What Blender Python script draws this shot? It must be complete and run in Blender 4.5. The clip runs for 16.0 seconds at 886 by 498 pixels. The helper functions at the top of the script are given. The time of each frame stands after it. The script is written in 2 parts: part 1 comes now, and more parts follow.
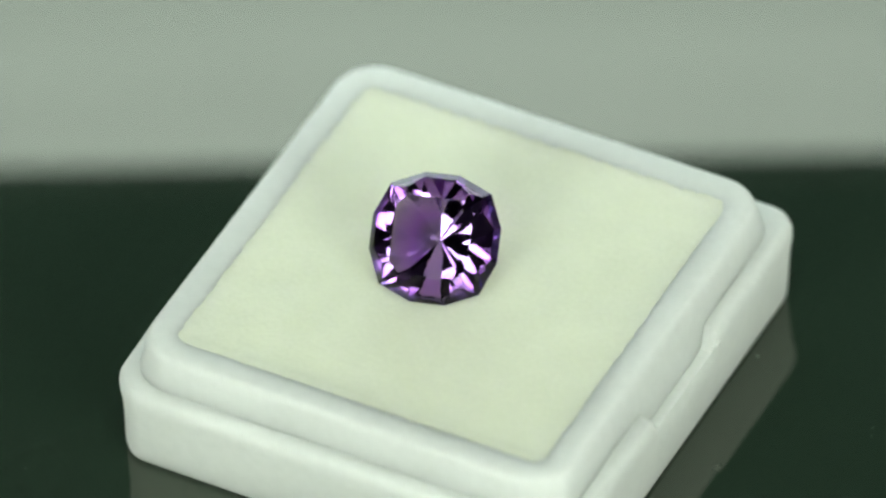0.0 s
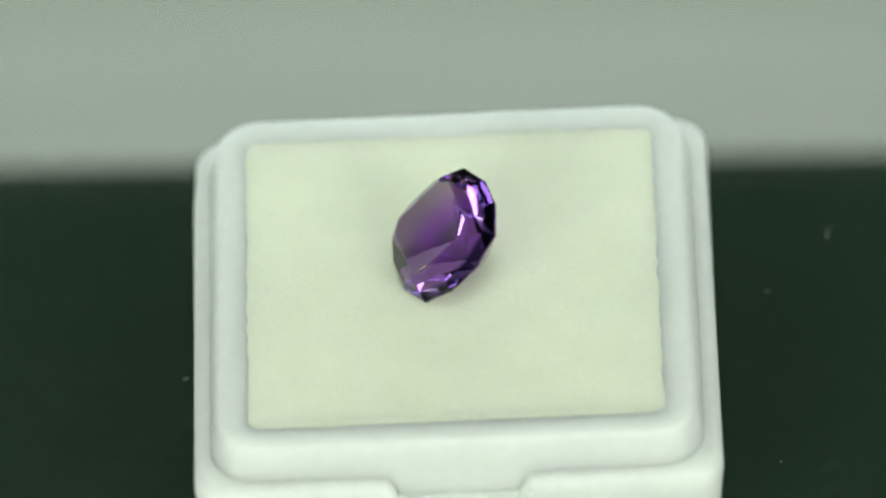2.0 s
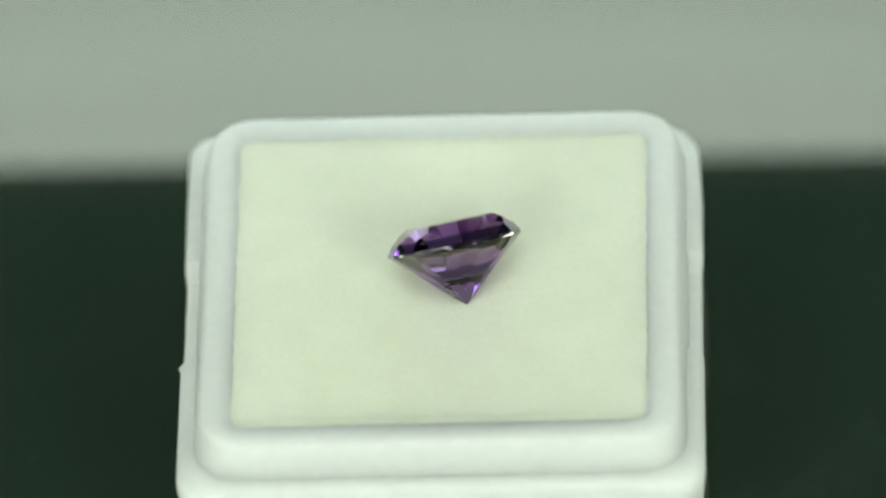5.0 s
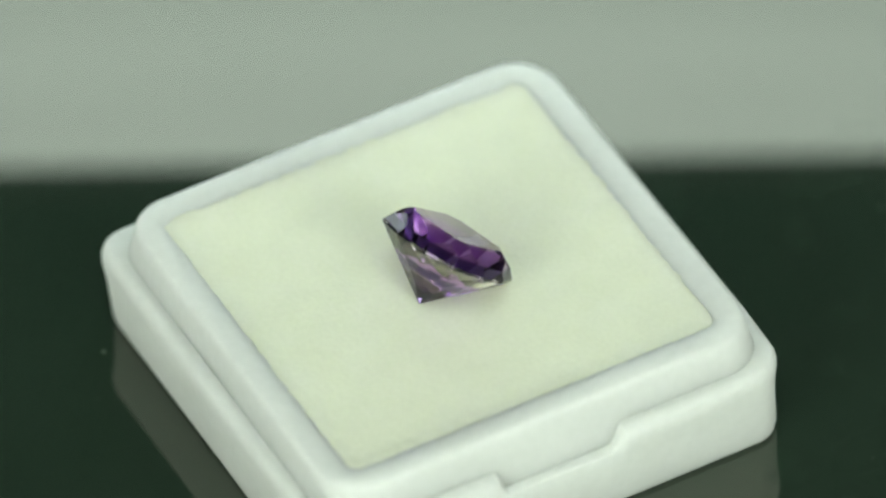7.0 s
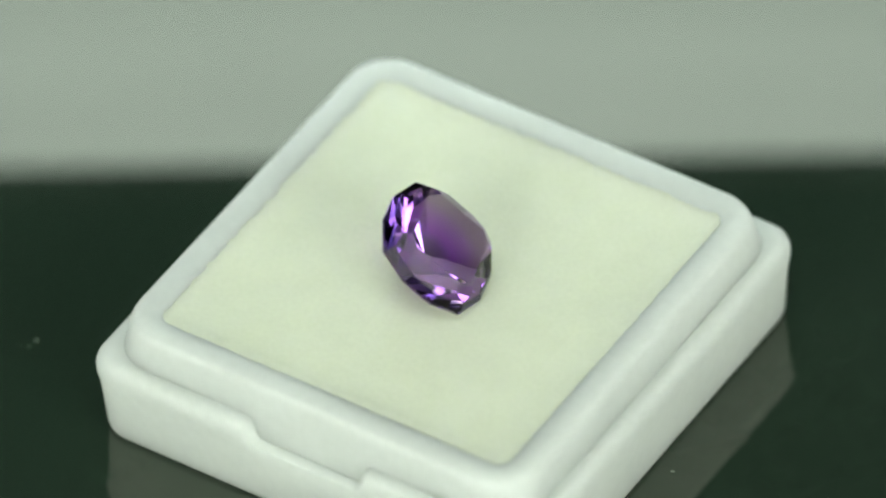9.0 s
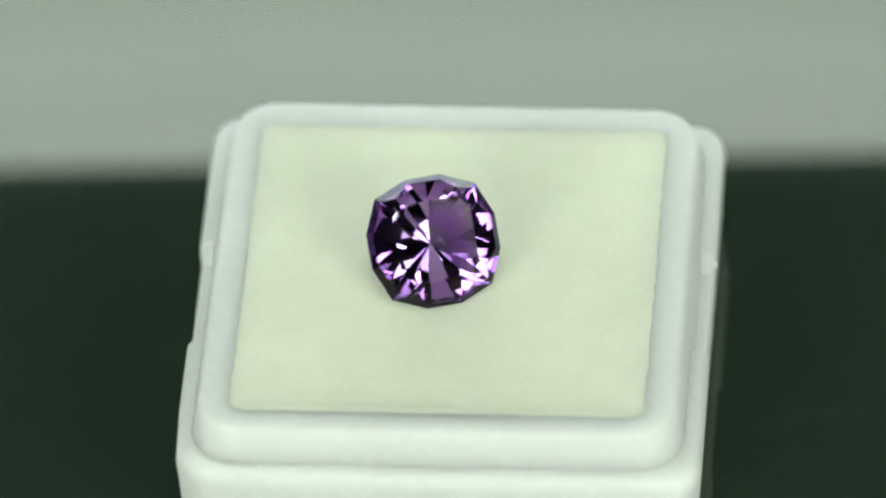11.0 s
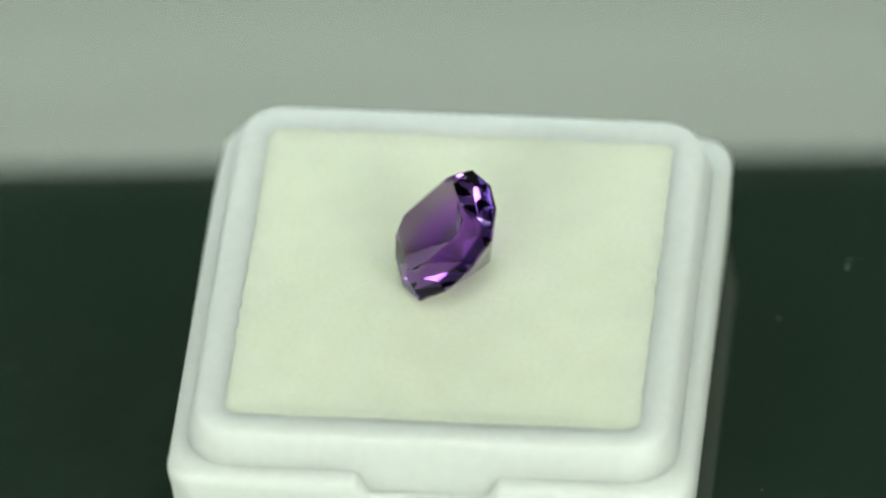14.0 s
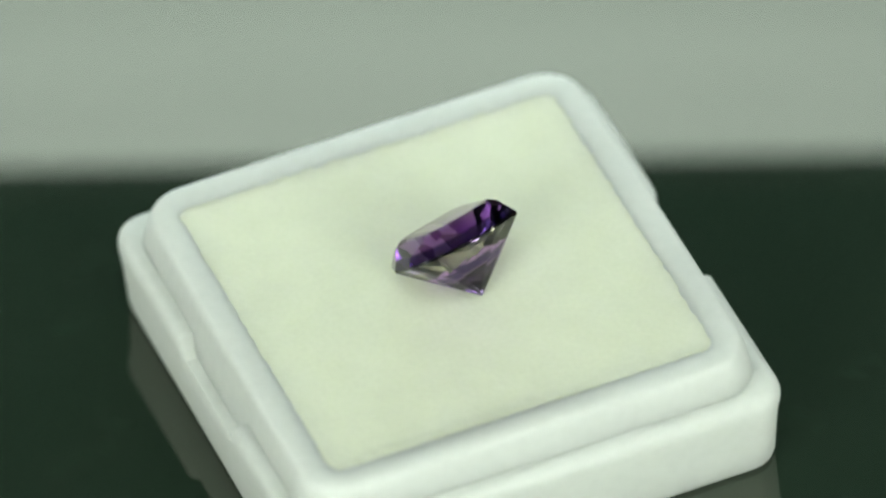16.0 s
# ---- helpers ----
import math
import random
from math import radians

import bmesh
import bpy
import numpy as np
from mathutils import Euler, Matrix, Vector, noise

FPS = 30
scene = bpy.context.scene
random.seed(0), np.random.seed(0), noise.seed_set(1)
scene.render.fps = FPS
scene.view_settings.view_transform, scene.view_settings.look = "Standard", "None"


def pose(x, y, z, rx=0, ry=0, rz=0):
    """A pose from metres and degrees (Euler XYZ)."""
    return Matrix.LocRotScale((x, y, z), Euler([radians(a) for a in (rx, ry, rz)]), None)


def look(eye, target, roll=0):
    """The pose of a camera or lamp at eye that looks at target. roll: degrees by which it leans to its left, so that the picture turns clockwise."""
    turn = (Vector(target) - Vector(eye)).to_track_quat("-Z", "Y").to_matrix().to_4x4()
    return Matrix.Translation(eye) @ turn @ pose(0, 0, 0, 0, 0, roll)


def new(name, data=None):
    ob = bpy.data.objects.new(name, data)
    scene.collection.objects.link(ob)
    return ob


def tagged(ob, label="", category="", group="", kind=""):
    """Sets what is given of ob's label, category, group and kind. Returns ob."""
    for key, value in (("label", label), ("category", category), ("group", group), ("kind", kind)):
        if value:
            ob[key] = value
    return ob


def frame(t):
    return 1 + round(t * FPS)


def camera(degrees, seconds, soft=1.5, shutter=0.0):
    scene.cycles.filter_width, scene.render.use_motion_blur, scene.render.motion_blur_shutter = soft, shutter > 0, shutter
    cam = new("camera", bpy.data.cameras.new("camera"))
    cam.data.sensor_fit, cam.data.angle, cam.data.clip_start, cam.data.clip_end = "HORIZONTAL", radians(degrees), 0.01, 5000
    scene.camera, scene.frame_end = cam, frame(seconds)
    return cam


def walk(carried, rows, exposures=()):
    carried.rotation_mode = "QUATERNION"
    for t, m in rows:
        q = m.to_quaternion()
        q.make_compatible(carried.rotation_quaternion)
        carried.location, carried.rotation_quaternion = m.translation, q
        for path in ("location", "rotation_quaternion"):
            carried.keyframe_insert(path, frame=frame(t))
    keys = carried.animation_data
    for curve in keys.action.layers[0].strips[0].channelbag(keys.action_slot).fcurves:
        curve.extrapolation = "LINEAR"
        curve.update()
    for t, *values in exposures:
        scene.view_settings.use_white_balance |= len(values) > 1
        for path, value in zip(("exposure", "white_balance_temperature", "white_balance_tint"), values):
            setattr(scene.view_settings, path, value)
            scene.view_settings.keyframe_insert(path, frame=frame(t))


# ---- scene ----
SECONDS = 16.0
MM = 0.001
cam = camera(4.927, SECONDS, soft=2.4)
EYE, AIM, ROLL = (0.0, -0.57327, 0.55079), (-0.000087, 0.001210, 0.001262), -3.298
walk(cam, [(0.0, look(EYE, AIM, ROLL)), (SECONDS, look(EYE, AIM, ROLL))])
cam.data.dof.use_dof = True
cam.data.dof.focus_distance = 0.793
cam.data.dof.aperture_fstop = 15.0

# the turntable's angle in degrees at a time
TURN_0, TURN_RATE = -30.007, -30.582


# ---- light ----
def material(name):
    m = bpy.data.materials.new(name)
    m.use_nodes = True
    return m, m.node_tree.nodes, m.node_tree.links, m.node_tree.nodes["Principled BSDF"]


def glow(name, colour, strength, vary=0.0):
    m, nodes, links, bsdf = material(name)
    bsdf.inputs["Base Color"].default_value = (0.8, 0.8, 0.8, 1)
    bsdf.inputs["Emission Color"].default_value = (*colour, 1)
    bsdf.inputs["Emission Strength"].default_value = strength
    if vary:
        co = nodes.new("ShaderNodeTexCoord")
        n = nodes.new("ShaderNodeTexNoise")
        n.inputs["Scale"].default_value = 1
        n.inputs["Detail"].default_value = 2
        wide = nodes.new("ShaderNodeMapping")
        wide.inputs["Scale"].default_value = (10, 10, 60)
        ramp = nodes.new("ShaderNodeMapRange")
        ramp.inputs["From Min"].default_value = 0.35
        ramp.inputs["From Max"].default_value = 0.65
        ramp.inputs["To Min"].default_value = strength * (1 - vary)
        ramp.inputs["To Max"].default_value = strength * (1 + vary)
        links.new(co.outputs["Object"], wide.inputs["Vector"])
        links.new(wide.outputs["Vector"], n.inputs["Vector"])
        links.new(n.outputs["Fac"], ramp.inputs["Value"])
        links.new(ramp.outputs["Result"], bsdf.inputs["Emission Strength"])
    return m


PANEL_GLOW = glow("panel_diffuser_glow", (0.83, 1.03, 0.97), 3.4, 0.10)
SOFTBOX_GLOW = glow("softbox_fabric_glow", (0.90, 1.0, 0.85), 7.1)
LED_GLOW = glow("led_lamp_glow", (0.92, 1.0, 0.9), 11.0)
# glow of the unseen overhead panel added to lift the ambient light
AMBIENT_GLOW = glow("added_ambient_glow", (0.87, 1.0, 0.87), 4.6)

world = bpy.data.worlds.new("world")
scene.world = world
world.use_nodes = True
world.node_tree.nodes["Background"].inputs["Color"].default_value = (0.5, 0.55, 0.5, 1)
world.node_tree.nodes["Background"].inputs["Strength"].default_value = 0.05


# ---- materials ----
def mottled(name, dark, light, scale, rough=(0.4, 0.5), bump=0.0, bump_scale=None, bump_depth=0.0001):
    """A surface whose colour and gloss vary at two scales, with fine relief. scale: per metre."""
    m, nodes, links, bsdf = material(name)
    co = nodes.new("ShaderNodeTexCoord")
    big, fine = nodes.new("ShaderNodeTexNoise"), nodes.new("ShaderNodeTexNoise")
    big.inputs["Scale"].default_value, fine.inputs["Scale"].default_value = scale, scale * 9
    fine.inputs["Detail"].default_value = 5
    add = nodes.new("ShaderNodeMath")
    add.operation = "MULTIPLY_ADD"
    add.inputs[1].default_value = 0.5
    half = nodes.new("ShaderNodeMath")
    half.operation = "MULTIPLY"
    half.inputs[1].default_value = 0.5
    ramp = nodes.new("ShaderNodeValToRGB")
    ramp.color_ramp.elements[0].position, ramp.color_ramp.elements[1].position = 0.36, 0.64
    ramp.color_ramp.elements[0].color, ramp.color_ramp.elements[1].color = (*dark, 1), (*light, 1)
    gloss = nodes.new("ShaderNodeMapRange")
    gloss.inputs["To Min"].default_value, gloss.inputs["To Max"].default_value = rough
    for n in (big, fine):
        links.new(co.outputs["Object"], n.inputs["Vector"])
    links.new(fine.outputs["Fac"], half.inputs[0])
    links.new(big.outputs["Fac"], add.inputs[0])
    links.new(half.outputs[0], add.inputs[2])
    links.new(add.outputs[0], ramp.inputs["Fac"])
    links.new(ramp.outputs["Color"], bsdf.inputs["Base Color"])
    links.new(fine.outputs["Fac"], gloss.inputs["Value"])
    links.new(gloss.outputs["Result"], bsdf.inputs["Roughness"])
    if bump:
        rough_n = nodes.new("ShaderNodeTexNoise")
        rough_n.inputs["Scale"].default_value = bump_scale or scale * 20
        rough_n.inputs["Detail"].default_value = 4
        b = nodes.new("ShaderNodeBump")
        b.inputs["Strength"].default_value, b.inputs["Distance"].default_value = bump, bump_depth
        links.new(co.outputs["Object"], rough_n.inputs["Vector"])
        links.new(rough_n.outputs["Fac"], b.inputs["Height"])
        links.new(b.outputs["Normal"], bsdf.inputs["Normal"])
    return m, bsdf


PLASTIC, _b = mottled("milky_white_plastic", (0.74, 0.765, 0.745), (0.79, 0.815, 0.795), 120, (0.48, 0.6), 0.15, 900, 0.0001)
_b.inputs["Subsurface Weight"].default_value = 0.85
_b.inputs["Subsurface Radius"].default_value = (1.0, 1.0, 0.95)
_b.inputs["Subsurface Scale"].default_value = 0.007
FLASH, _b = mottled("glossy_plastic_bead", (0.78, 0.80, 0.78), (0.84, 0.86, 0.84), 400, (0.15, 0.25))
FOAM, _b = mottled("cream_foam", (0.775, 0.795, 0.65), (0.825, 0.845, 0.70), 260, (0.9, 0.98), 0.12, 2600, 0.00025)
_b.inputs["Subsurface Weight"].default_value = 0.4
_b.inputs["Subsurface Radius"].default_value = (1.0, 1.0, 0.75)
_b.inputs["Subsurface Scale"].default_value = 0.003
ACRYLIC, _b = mottled("black_acrylic", (0.0185, 0.032, 0.0225), (0.0215, 0.0355, 0.0255), 12, (0.0, 0.0))
_b.inputs["IOR"].default_value = 1.7
_b.inputs["Specular Tint"].default_value = (1.0, 0.95, 0.83, 1)
DUST, _b = mottled("pale_dust", (0.16, 0.17, 0.15), (0.3, 0.32, 0.28), 900, (0.8, 0.95))
HOUSING, _b = mottled("dark_plastic", (0.02, 0.02, 0.02), (0.03, 0.03, 0.03), 40, (0.4, 0.55), 0.2, 900, 0.0001)
WALL, _b = mottled("grey_green_wall_paint", (0.06, 0.072, 0.062), (0.075, 0.088, 0.077), 2, (0.8, 0.9), 0.2, 300, 0.0004)
CEIL, _b = mottled("ceiling_paint", (0.09, 0.10, 0.09), (0.11, 0.12, 0.11), 2, (0.85, 0.95), 0.2, 300, 0.0004)
WOOD, _b = mottled("dark_wood", (0.05, 0.03, 0.02), (0.09, 0.055, 0.035), 9, (0.35, 0.5), 0.2, 200, 0.0003)
FLOORM, _b = mottled("grey_floor_vinyl", (0.16, 0.16, 0.15), (0.2, 0.2, 0.19), 4, (0.4, 0.6), 0.2, 300, 0.0003)


def amethyst():
    """Clear violet quartz; a ramp by height paints the dark depths of lower crown and culet into its colour."""
    m, nodes, links, bsdf = material("amethyst")
    bsdf.inputs["Transmission Weight"].default_value = 1.0
    bsdf.inputs["IOR"].default_value = 1.55
    bsdf.inputs["Roughness"].default_value = 0.0
    bsdf.inputs["Specular Tint"].default_value = (0.4, 0.33, 0.42, 1)
    co = nodes.new("ShaderNodeTexCoord")
    n = nodes.new("ShaderNodeTexNoise")
    n.inputs["Scale"].default_value = 220
    n.inputs["Detail"].default_value = 2
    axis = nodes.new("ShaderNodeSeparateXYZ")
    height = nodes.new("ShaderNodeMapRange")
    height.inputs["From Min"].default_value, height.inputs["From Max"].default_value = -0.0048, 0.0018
    wave = nodes.new("ShaderNodeMath")
    wave.operation = "MULTIPLY_ADD"
    wave.inputs[1].default_value = 0.02
    ramp = nodes.new("ShaderNodeValToRGB")
    # culet and lower crown stops are darkened in place of dark internal reflections
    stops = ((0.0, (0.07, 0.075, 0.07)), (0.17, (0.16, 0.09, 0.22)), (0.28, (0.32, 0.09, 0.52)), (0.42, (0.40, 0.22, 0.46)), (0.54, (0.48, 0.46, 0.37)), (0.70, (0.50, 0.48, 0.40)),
             (0.755, CROWN_DARK), (0.85, CROWN_DARK), (0.88, (0.40, 0.14, 0.72)), (0.985, (0.40, 0.14, 0.72)), (1.0, (0.54, 0.32, 0.82)))
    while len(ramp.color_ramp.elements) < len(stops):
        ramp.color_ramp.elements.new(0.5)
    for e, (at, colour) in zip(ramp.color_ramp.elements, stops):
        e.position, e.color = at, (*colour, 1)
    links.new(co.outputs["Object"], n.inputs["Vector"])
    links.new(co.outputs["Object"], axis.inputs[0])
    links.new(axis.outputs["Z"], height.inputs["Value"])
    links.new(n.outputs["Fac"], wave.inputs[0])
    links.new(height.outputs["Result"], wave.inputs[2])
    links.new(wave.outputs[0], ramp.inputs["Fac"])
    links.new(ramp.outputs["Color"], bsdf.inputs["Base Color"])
    return m


# near-black tint that paints in the darkness seen through the lower crown facets
CROWN_DARK = (0.02, 0.01, 0.07)
AMETHYST = amethyst()


# ---- mesh helpers ----
def part(name, bm, mat, parent=None, label="", smooth=None):
    """Links a bmesh as one mesh object. smooth: edges under that angle are shaded smooth."""
    bmesh.ops.recalc_face_normals(bm, faces=bm.faces)
    me = bpy.data.meshes.new(name)
    bm.to_mesh(me)
    bm.free()
    me.materials.append(mat)
    if smooth:
        me.shade_smooth()
        me.set_sharp_from_angle(angle=radians(smooth))
    ob = new(name, me)
    ob.parent = parent
    if label:
        tagged(ob, label)
    return ob


def slab(bm, x0, x1, y0, y1, z0, z1, bevel=0.0):
    made = bmesh.ops.create_cube(bm, size=1.0, matrix=Matrix.Translation(((x0 + x1) / 2, (y0 + y1) / 2, (z0 + z1) / 2)) @ Matrix.Diagonal((x1 - x0, y1 - y0, z1 - z0, 1)))
    if bevel:
        edges = list({e for v in made["verts"] for e in v.link_edges})
        bmesh.ops.bevel(bm, geom=edges, offset=bevel, segments=3, affect="EDGES", profile=0.5)
    return bm


def lathe(bm, profile, steps=96):
    """Turns (radius, z) pairs about the z axis; ends at radius 0 close."""
    rings = []
    for r, z in profile:
        if r == 0:
            rings.append([bm.verts.new((0, 0, z))])
        else:
            rings.append([bm.verts.new((r * math.cos(2 * math.pi * i / steps), r * math.sin(2 * math.pi * i / steps), z)) for i in range(steps)])
    for a, b in zip(rings, rings[1:]):
        for i in range(steps):
            j = (i + 1) % steps
            f = [a[0] if len(a) == 1 else a[i], a[0] if len(a) == 1 else a[j], b[0] if len(b) == 1 else b[j], b[0] if len(b) == 1 else b[i]]
            f = list(dict.fromkeys(f))
            if len(f) > 2:
                bm.faces.new(f)
    return bm


STOPS = (-1.0, -0.7, -0.36, -0.345, -0.33, -0.315, -0.3, -0.285, -0.265, 0.0, 0.265, 0.285, 0.3, 0.315, 0.33, 0.345, 0.36, 0.7)


def square_ring(half, r, z):
    """Points of a square with round corners, in millimetres, counterclockwise from the +x side."""
    pts = []
    flat = half - r
    for k in range(4):
        side = []
        for s in STOPS:
            y = s * 16.0 if abs(s) < 0.5 else s * flat
            side.append((half, y))
        for i in range(8):
            a = radians(90) * i / 8
            side.append((flat + r * math.cos(a), flat + r * math.sin(a)))
        c, n = ((1, 0), (0, 1), (-1, 0), (0, -1))[k]
        pts += [(c * x - n * y, n * x + c * y, z) for x, y in side]
    return pts


def loft(bm, profile, close_first=False, close_last=False, shape=None):
    rings = []
    for half, r, z in profile:
        pts = square_ring(half, r, z)
        if shape:
            pts = [shape(p) for p in pts]
        rings.append([bm.verts.new([c * MM for c in p]) for p in pts])
    n = len(rings[0])
    for a, b in zip(rings, rings[1:]):
        for i in range(n):
            j = (i + 1) % n
            bm.faces.new((a[i], a[j], b[j], b[i]))
    if close_first:
        bm.faces.new(rings[0])
    if close_last:
        bm.faces.new(rings[-1])
    return bm


# ---- the room ----
TABLE_Z = -10.9 * MM  # top of the turntable's plate
DESK_Z = -0.052
FLOOR_Z = DESK_Z - 0.75
ROOM = (-1.6, 1.6, -1.9, 1.5, FLOOR_Z, FLOOR_Z + 2.5)


def build_room():
    x0, x1, y0, y1, z0, z1 = ROOM
    t = 0.12
    for name, box, mat, label in (
            ("floor", (x0, x1, y0, y1, z0 - t, z0), FLOORM, "grey vinyl floor of the room"),
            ("ceiling", (x0, x1, y0, y1, z1, z1 + t), CEIL, "dull grey painted ceiling"),
            ("wall_north", (x0, x1, y1, y1 + t, z0, z1), WALL, "dark grey-green painted wall behind the desk"),
            ("wall_south", (x0, x1, y0 - t, y0, z0, z1), WALL, "dark grey-green painted wall behind the camera"),
            ("wall_east", (x1, x1 + t, y0, y1, z0, z1), WALL, "dark grey-green painted side wall"),
            ("wall_west", (x0 - t, x0, y0, y1, z0, z1), WALL, "dark grey-green painted side wall")):
        tagged(part(name, slab(bmesh.new(), *box), mat), label, kind="structure")


def build_desk():
    desk = tagged(new("desk"), "dark wooden desk that carries the turntable", "desk")
    desk.location = (0, 0.05, FLOOR_Z)
    h = DESK_Z - FLOOR_Z
    part("desktop", slab(bmesh.new(), -0.6, 0.6, -0.3, 0.35, h - 0.03, h, 0.003), WOOD, desk)
    for x in (-0.56, 0.56):
        for y in (-0.26, 0.31):
            part("leg", slab(bmesh.new(), x - 0.025, x + 0.025, y - 0.025, y + 0.025, 0, h - 0.03, 0.003), WOOD, desk)


def build_lights():
    # a lit panel that stands behind the turntable, seen mirrored in the black plate
    lamp = tagged(new("desk_lamp"), "flat lit panel lamp standing on the desk", "lamp")
    base = Vector((0.0, 0.118, DESK_Z))
    lamp.location = base
    tilt = Matrix.Translation(PANEL_AT - base) @ Matrix.Rotation(radians(PANEL_SPIN), 4, "Z")
    w, h = PANEL_SIZE
    bm = slab(bmesh.new(), -w / 2 - 0.006, w / 2 + 0.006, 0.002, 0.014, -0.006, h + 0.006, 0.002)
    bm.transform(tilt)
    part("housing", bm, HOUSING, lamp)
    bm = slab(bmesh.new(), -w / 2, w / 2, 0.0, 0.0019, 0, h)
    bm.transform(tilt)
    part("diffuser", bm, PANEL_GLOW, lamp, "glowing white diffuser")
    part("foot", slab(bmesh.new(), -0.08, 0.08, -0.055, 0.045, 0, 0.008, 0.002), HOUSING, lamp)
    part("stand", slab(bmesh.new(), -0.008, 0.008, -0.025, -0.018, 0.007, 0.09, 0.001), HOUSING, lamp)

    for x in (-SOFT_AT[0], SOFT_AT[0]):
        build_softbox("softbox", "lit softbox on a floor stand low beside the camera", Vector((x, *SOFT_AT[1:])), SOFT_SIZE, SOFTBOX_GLOW, 0.2, FLOOR_Z)
    for x in (-LED_AT[0], LED_AT[0]):
        build_softbox("led_lamp", "small bright lamp standing on the desk beside the turntable", Vector((x, *LED_AT[1:])), LED_SIZE, LED_GLOW, 0.05, DESK_Z)

    # unseen overhead panel, added only to fill in ambient light from above
    ceil = tagged(new("ambient_fill_panel"), "square white lit panel on the ceiling, unseen and added for ambient light", "ceiling light")
    ceil.location = (0.05, -0.55, ROOM[5])
    part("frame", slab(bmesh.new(), -0.42, 0.42, -0.42, 0.42, -0.03, 0, 0.004), HOUSING, ceil)
    part("diffuser", slab(bmesh.new(), -0.4, 0.4, -0.4, 0.4, -0.036, -0.031), AMBIENT_GLOW, ceil, "glowing white diffuser")


def build_softbox(name, label, at, size, light, deep, ground):
    """A lit front in a dark hood on a stand, aimed at the turntable."""
    soft = tagged(new(name), label, name.replace("_", " "), name.replace("_", " ") + " pair beside the turntable")
    soft.location = (at.x, at.y, ground)
    aim = Matrix.Translation((0, 0, at.z - ground)) @ (-at).to_track_quat("-Z", "Y").to_matrix().to_4x4()
    s, v = size[0] / 2, size[1] / 2
    bm = slab(bmesh.new(), -s, s, -v, v, 0, 0.004)
    bm.transform(aim)
    part("diffuser", bm, light, soft, "glowing white fabric front")
    e, b = 0.03 * size[0], 0.15 * size[0]
    bm = bmesh.new()
    front = [bm.verts.new(aim @ Vector(p)) for p in ((-s - e, -v - e, -e), (s + e, -v - e, -e), (s + e, v + e, -e), (-s - e, v + e, -e))]
    back = [bm.verts.new(aim @ Vector(p)) for p in ((-b, -b, deep), (b, -b, deep), (b, b, deep), (-b, b, deep))]
    for i in range(4):
        bm.faces.new((front[i], front[(i + 1) % 4], back[(i + 1) % 4], back[i]))
    bm.faces.new(back)
    part("hood", bm, HOUSING, soft)
    top = aim @ Vector((0, 0, deep + b * 0.2))
    w = 0.2 * b
    part("pole", slab(bmesh.new(), top.x - w, top.x + w, top.y - w, top.y + w, 0, top.z, w * 0.3), HOUSING, soft)
    part("foot", foot_at(top, 0.5 * size[0]), HOUSING, soft)


def foot_at(top, r):
    bm = lathe(bmesh.new(), [(0, 0), (r, 0), (r, 0.07 * r), (0.15 * r, 0.14 * r), (0, 0.14 * r)], 40)
    bm.transform(Matrix.Translation((top.x, top.y, 0)))
    return bm


PANEL_AT, PANEL_SPIN = Vector((0.0, 0.078, 0.0119)), -3.3
PANEL_SIZE = (0.12, 0.0278)
SOFT_AT, SOFT_SIZE = (0.30, -0.42, 0.21), (0.30, 0.28)
LED_AT, LED_SIZE = (0.40, 0.08, 0.145), (0.09, 0.07)


# ---- the turntable ----
def build_turntable():
    table = tagged(new("turntable"), "round glossy black acrylic turntable, slowly turning", "turntable")
    table.location = (0, 0, TABLE_Z)
    part("plate", lathe(bmesh.new(), [(0, 0), (0.0742, 0), (0.075, -0.0008), (0.075, -0.0042), (0.0742, -0.005), (0, -0.005)], 160), ACRYLIC, table, smooth=30)
    low = DESK_Z - TABLE_Z
    part("drum", lathe(bmesh.new(), [(0, -0.0052), (0.052, -0.0052), (0.055, -0.009), (0.058, low + 0.002), (0.057, low), (0, low)], 96), HOUSING, table, smooth=30)
    rng = random.Random(4)
    bm = bmesh.new()
    spots = [(r, rng.uniform(0, 360), rng.uniform(0.04, 0.11)) for r in [rng.uniform(30, 70) for _ in range(60)]] + SPECKS
    for r, a, size in spots:
        m = Matrix.Translation((r * MM * math.cos(radians(a)), r * MM * math.sin(radians(a)), size * MM * 0.2)) @ Matrix.Rotation(rng.uniform(0, 6), 4, "Z") @ Matrix.Diagonal((size * MM * rng.uniform(0.8, 2.4), size * MM, size * MM * 0.4, 1))
        bmesh.ops.create_icosphere(bm, subdivisions=1, radius=0.5, matrix=m)
    tagged(part("dust", bm, DUST, table, "pale specks of dust"), kind="stuff")
    return table


SPECKS = [(32.9, 114.4, 0.2), (33.4, 115.6, 0.12), (20.7, 268.6, 0.2), (23.9, 29.5, 0.2), (27.4, 54.7, 0.16), (27.7, 65.6, 0.13), (26.1, 106.8, 0.14)]


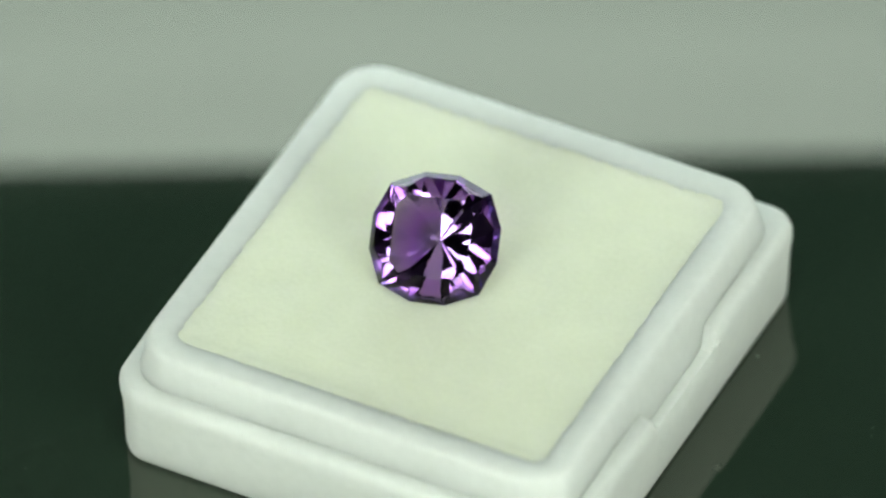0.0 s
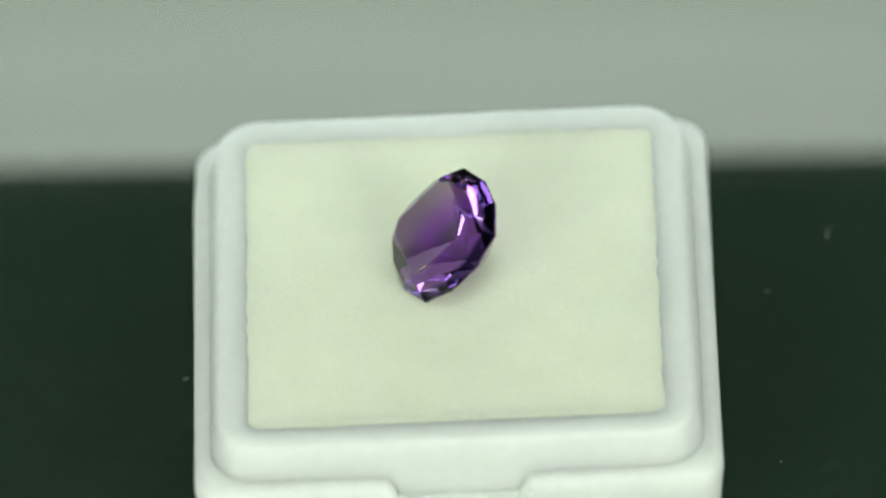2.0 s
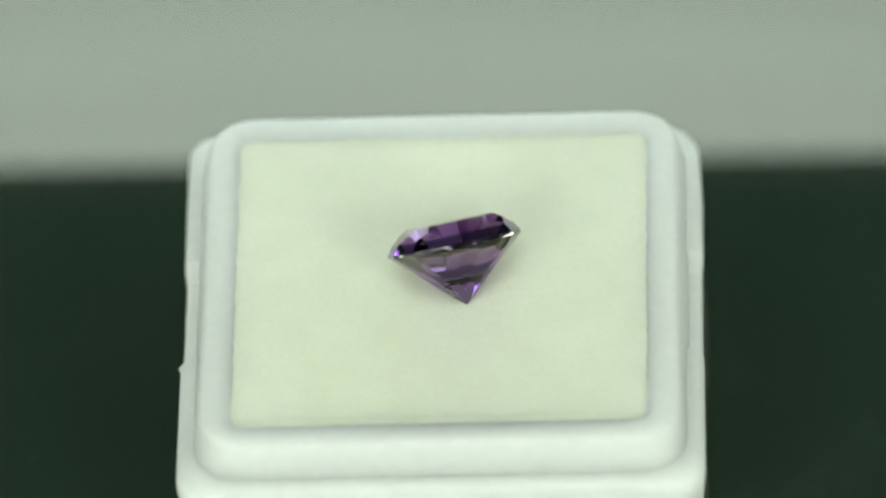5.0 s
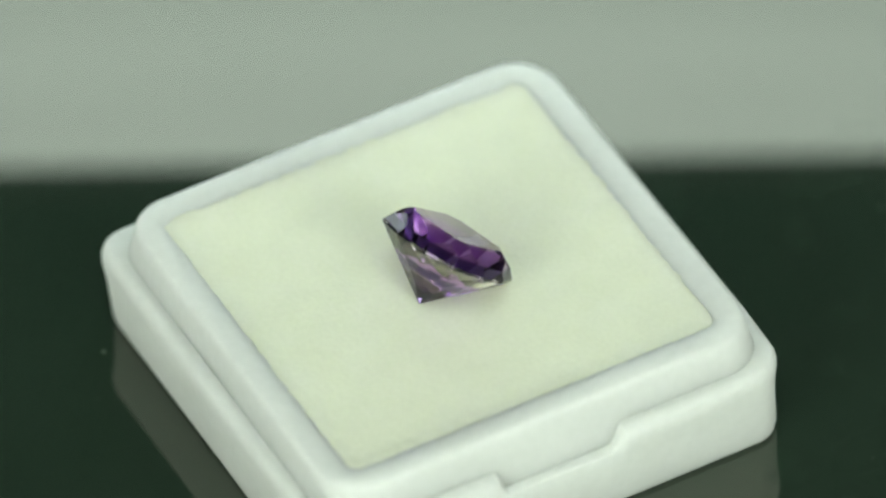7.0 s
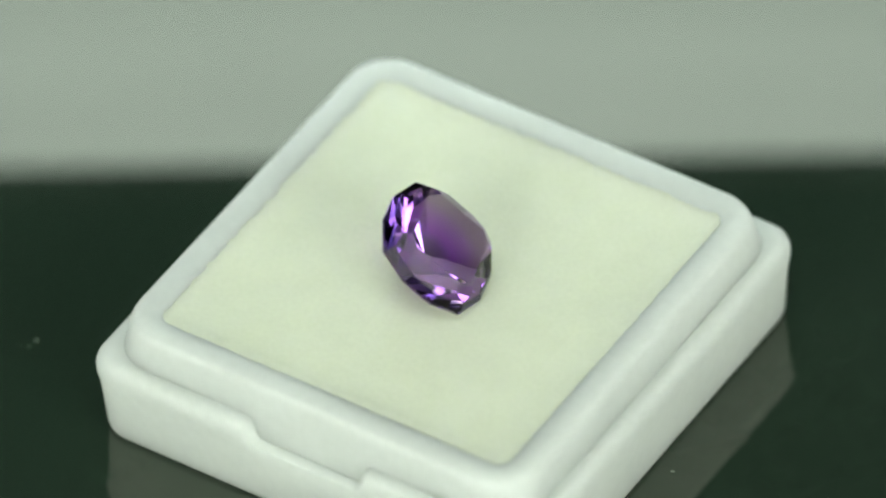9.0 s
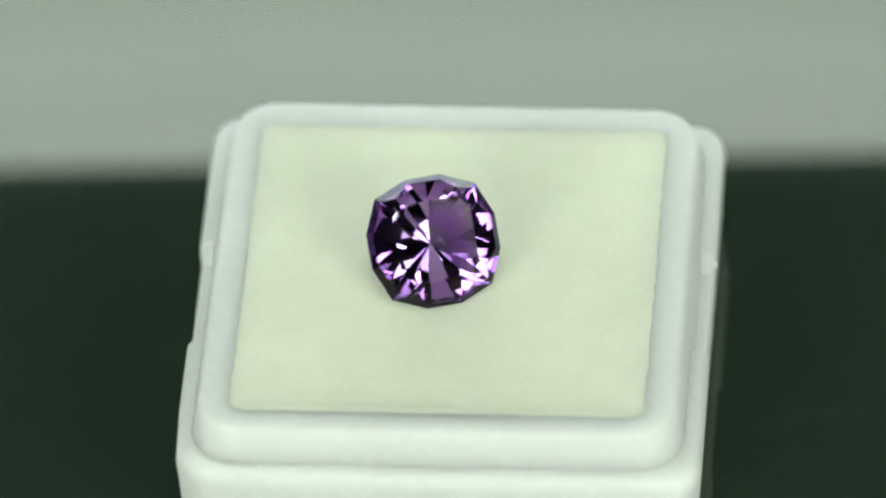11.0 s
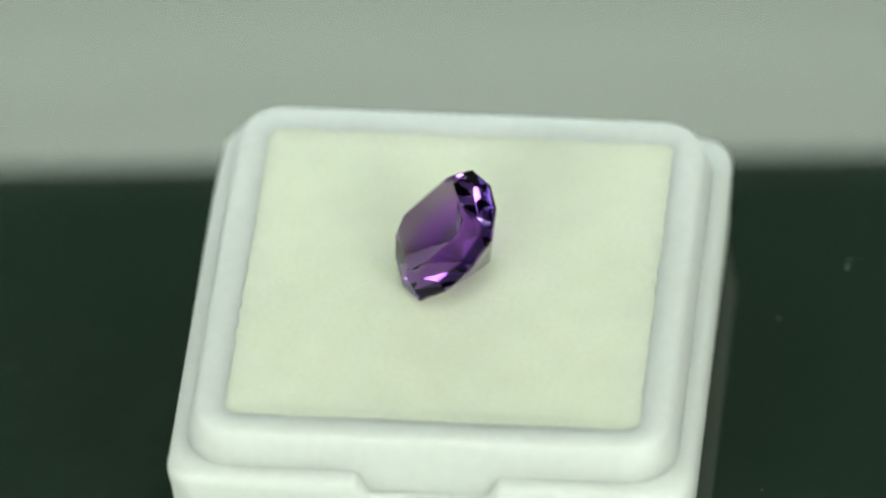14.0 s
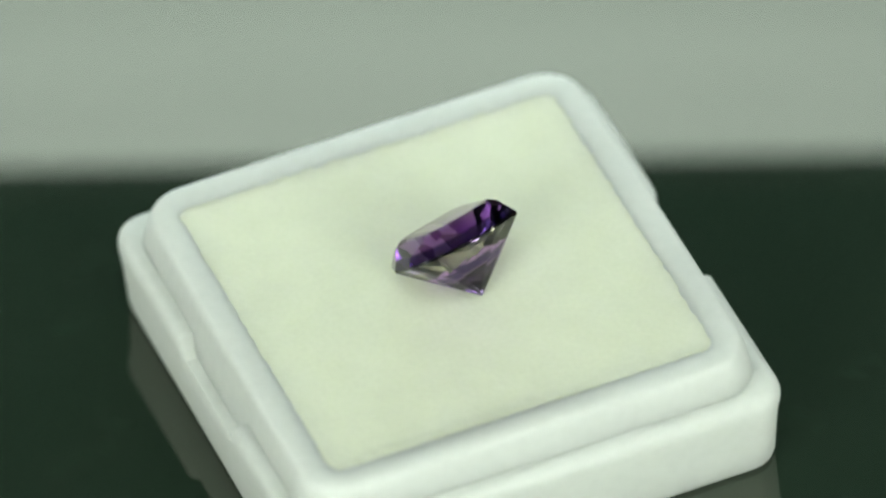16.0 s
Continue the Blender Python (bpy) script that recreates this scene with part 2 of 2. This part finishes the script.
# ---- the gem box ----
def notched(p):
    """Lowers the ledge over the finger notch in the middle of the two x sides."""
    x, y, z = p
    if abs(x) > 18.5 and abs(y) < 5.6 and z > NOTCH_Z:
        w = min(1.0, (5.6 - abs(y)) / 1.2)
        w = w * w * (3 - 2 * w)
        z -= (z - NOTCH_Z) * 0.92 * w
        x = math.copysign(abs(x) - 0.3 * w, x)
    # one corner is rounded off more than the others
    over = (-x - y) / math.sqrt(2) - 25.9
    if over > 0 and z > -10.7:
        cut = over * 0.28 * min(1.0, (z + 10.7) / 4.0) + over * 0.08
        x, y = x + cut / math.sqrt(2), y + cut / math.sqrt(2)
    return (x, y, z)


NOTCH_Z = -5.0
BOX_AT = (0.351, 0.502)  # box centre off the axis, mm


def build_gem_box():
    box = tagged(new("gem_box"), "open square milky white plastic gem box with cream foam", "gem box")
    body = [(18.6, 2.3, -10.9), (19.3, 2.4, -10.84), (19.68, 2.5, -10.55), (19.82, 2.6, -10.0), (20.0, 2.7, -7.0), (20.1, 2.8, -5.7), (20.2, 2.6, -4.6), (20.18, 2.5, -4.0), (20.05, 2.4, -3.5), (19.75, 2.3, -3.15), (19.3, 2.4, -3.0), (18.45, 3.3, -2.95), (16.0, 2.5, -2.95)]
    part("tray", loft(bmesh.new(), body, True, True, notched), PLASTIC, box, "milky white moulded tray with finger notches", smooth=35)
    rim = [(19.05, 3.6, -6.2), (18.97, 3.6, -3.3), (18.84, 3.6, -2.9), (18.72, 3.6, -2.3), (18.5, 3.6, -0.95), (18.36, 3.5, -0.4), (18.17, 3.4, -0.04), (17.9, 3.1, 0.1), (17.4, 2.6, 0.13), (16.9, 2.1, 0.08), (16.5, 1.7, 0.0), (16.15, 1.4, -0.11), (15.85, 1.1, -0.24), (15.7, 1.0, -0.4), (15.6, 1.0, -3.0)]
    part("rim", loft(bmesh.new(), rim), PLASTIC, box, "raised thin rounded rim", smooth=60)
    bm = bmesh.new()
    bmesh.ops.create_icosphere(bm, subdivisions=2, radius=0.3 * MM, matrix=Matrix.Translation((20.12 * MM, 5.3 * MM, -4.3 * MM)) @ Matrix.Diagonal((0.8, 1.2, 1.0, 1)))
    part("mould_nub", bm, FLASH, box, "tiny bead of moulding flash", smooth=60)
    # foam pad with a softly uneven top
    bm = bmesh.new()
    n = 96
    h = 15.95
    grid = []
    for i in range(n + 1):
        row = []
        for j in range(n + 1):
            x, y = (2 * i / n - 1) * h, (2 * j / n - 1) * h
            edge = min(h - abs(x), h - abs(y))
            z = -0.44 + 0.2 * max(0, 1 - edge / 3.0) ** 1.5 - 0.1 * max(0, 1 - edge / 0.6) ** 1.6 + 0.13 * max(0, 1 - edge / 1.2) * (0.8 + noise.noise(Vector((x * 0.9, y * 0.9, 5.0)))) + 0.05 * noise.noise(Vector((x * 0.25, y * 0.25, 3.0))) + 0.02 * noise.noise(Vector((x * 1.6, y * 1.6, 9.0)))
            row.append(bm.verts.new((x * MM, y * MM, z * MM)))
        grid.append(row)
    for i in range(n):
        for j in range(n):
            bm.faces.new((grid[i][j], grid[i + 1][j], grid[i + 1][j + 1], grid[i][j + 1]))
    rim_edges = [e for e in bm.edges if len(e.link_faces) == 1]
    low = bmesh.ops.extrude_edge_only(bm, edges=rim_edges)["geom"]
    for v in low:
        if isinstance(v, bmesh.types.BMVert):
            v.co.z = -3.2 * MM
    part("foam_pad", bm, FOAM, box, "cream fabric-faced foam pad", smooth=50)
    return box


# ---- the gemstone ----
def cut_stone(planes):
    """The solid left when (normal, distance) planes are ground away: for each plane, the corners of its facet."""
    N = np.array([p[0] for p in planes])
    D = np.array([p[1] for p in planes])
    k = len(planes)
    idx = np.array([(a, b, c) for a in range(k) for b in range(a + 1, k) for c in range(b + 1, k)])
    A, B = N[idx], D[idx]
    ok = np.abs(np.linalg.det(A)) > 1e-5
    P = np.linalg.solve(A[ok], B[ok][..., None])[..., 0]
    P = P[(P @ N.T <= D + 1e-6).all(1)]
    pts = []
    for p in P:
        if all(np.linalg.norm(p - q) > 1e-3 for q in pts):
            pts.append(p)
    pts = np.array(pts)
    rings = []
    for n, d in zip(N, D):
        on = np.where(np.abs(pts @ n - d) < 2e-3)[0]
        if len(on) < 3:
            rings.append([])
            continue
        c = pts[on].mean(0)
        u = pts[on[0]] - c
        u = u / np.linalg.norm(u)
        w = np.cross(n, u)
        rings.append([pts[i] for i in sorted(on, key=lambda i: math.atan2((pts[i] - c) @ w, (pts[i] - c) @ u))])
    return rings


CULET, TABLE_H = 4.80, 1.80  # depth and height from the girdle, mm
TILT = 42.5


def build_gem():
    planes, zones = [], []

    def facet(zone, azimuth, angle, r, z):
        """A facet that leans by angle (under 90: crown, over 90: pavilion) and passes through radius r, height z."""
        a, s = radians(azimuth), radians(angle)
        n = np.array((math.sin(s) * math.cos(a), math.sin(s) * math.sin(a), math.cos(s)))
        planes.append((n, float(n @ np.array((r * math.cos(a), r * math.sin(a), z)))))
        zones.append(zone)

    R, C = 5.22, 5.57
    flat = R * math.cos(radians(15))
    # the eight girdle sides that run from the flats to the corners
    p, q = np.array((R * math.cos(radians(15)), R * math.sin(radians(15)))), np.array((C * math.cos(radians(45)), C * math.sin(radians(45))))
    e = q - p
    nrm = np.array((e[1], -e[0])) / np.linalg.norm(e)
    skew, apo = math.degrees(math.atan2(nrm[1], nrm[0])), float(nrm @ p)
    for k in range(4):
        facet("crown", 90 * k, 34, 3.05, TABLE_H)
        facet("crown", 90 * k + 45, 36, 3.72, TABLE_H)
        for azimuth, r in ((90 * k, flat), (90 * k + skew, apo), (90 * k - skew, apo)):
            facet("crown", azimuth, 56, r, 0.12)
            facet("girdle", azimuth, 90, r, 0)
            facet("pavilion", azimuth, 180 - 44, r, -0.12)
    for k in range(12):
        lean = math.degrees(math.atan2(CULET - 0.12, C if k % 3 == 1 else R))
        facet("pavilion", 15 + 30 * k, 180 - lean, 0, -CULET)
    facet("table_facet", 0, 0, 0, TABLE_H)

    gem = tagged(new("gemstone"), "faceted violet amethyst gemstone resting tilted on cream foam", "gemstone")
    rings = cut_stone(planes)
    for zone, label in (("table_facet", "clear flat square top facet"), ("crown", "dark violet sloping upper facets"), ("girdle", "thin polished edge"), ("pavilion", "pale violet facets that meet in a point")):
        bm = bmesh.new()
        made = {}
        for ring, z in zip(rings, zones):
            if z == zone and ring:
                keys = [tuple(np.round(c, 3)) for c in ring]
                for key, c in zip(keys, ring):
                    if key not in made:
                        made[key] = bm.verts.new(Vector(c) * MM)
                bm.faces.new([made[key] for key in keys])
        me = bpy.data.meshes.new(zone)
        bm.to_mesh(me)
        bm.free()
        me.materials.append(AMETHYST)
        ob = tagged(new(zone, me), label)
        ob.parent = gem
    return gem


GEM_AZIMUTH = -74.4
CULET_AT = (-1.692, 3.254, -0.47)


def gem_pose(turn):
    turned = Matrix.Rotation(radians(GEM_AZIMUTH), 4, "Z") @ Matrix.Rotation(radians(TILT), 4, "Y")
    at = Vector(CULET_AT) - turned @ Vector((0, 0, -CULET))
    return turn @ Matrix.Translation(at * MM) @ turned


build_room()
build_desk()
build_lights()
turntable = build_turntable()
gem_box = build_gem_box()
gemstone = build_gem()


def motions():
    """The plate, the box and the stone turn together about the turntable's axis."""
    times = [0.0, 0.1] + [0.25 * i for i in range(1, 64)] + [15.9, SECONDS]
    turns = [(t, Matrix.Rotation(radians(TURN_0 + TURN_RATE * t), 4, "Z")) for t in times]
    walk(turntable, [(t, Matrix.Translation((0, 0, TABLE_Z)) @ m) for t, m in turns])
    walk(gem_box, [(t, m @ Matrix.Translation((BOX_AT[0] * MM, BOX_AT[1] * MM, 0))) for t, m in turns])
    walk(gemstone, [(t, gem_pose(m)) for t, m in turns])


motions()
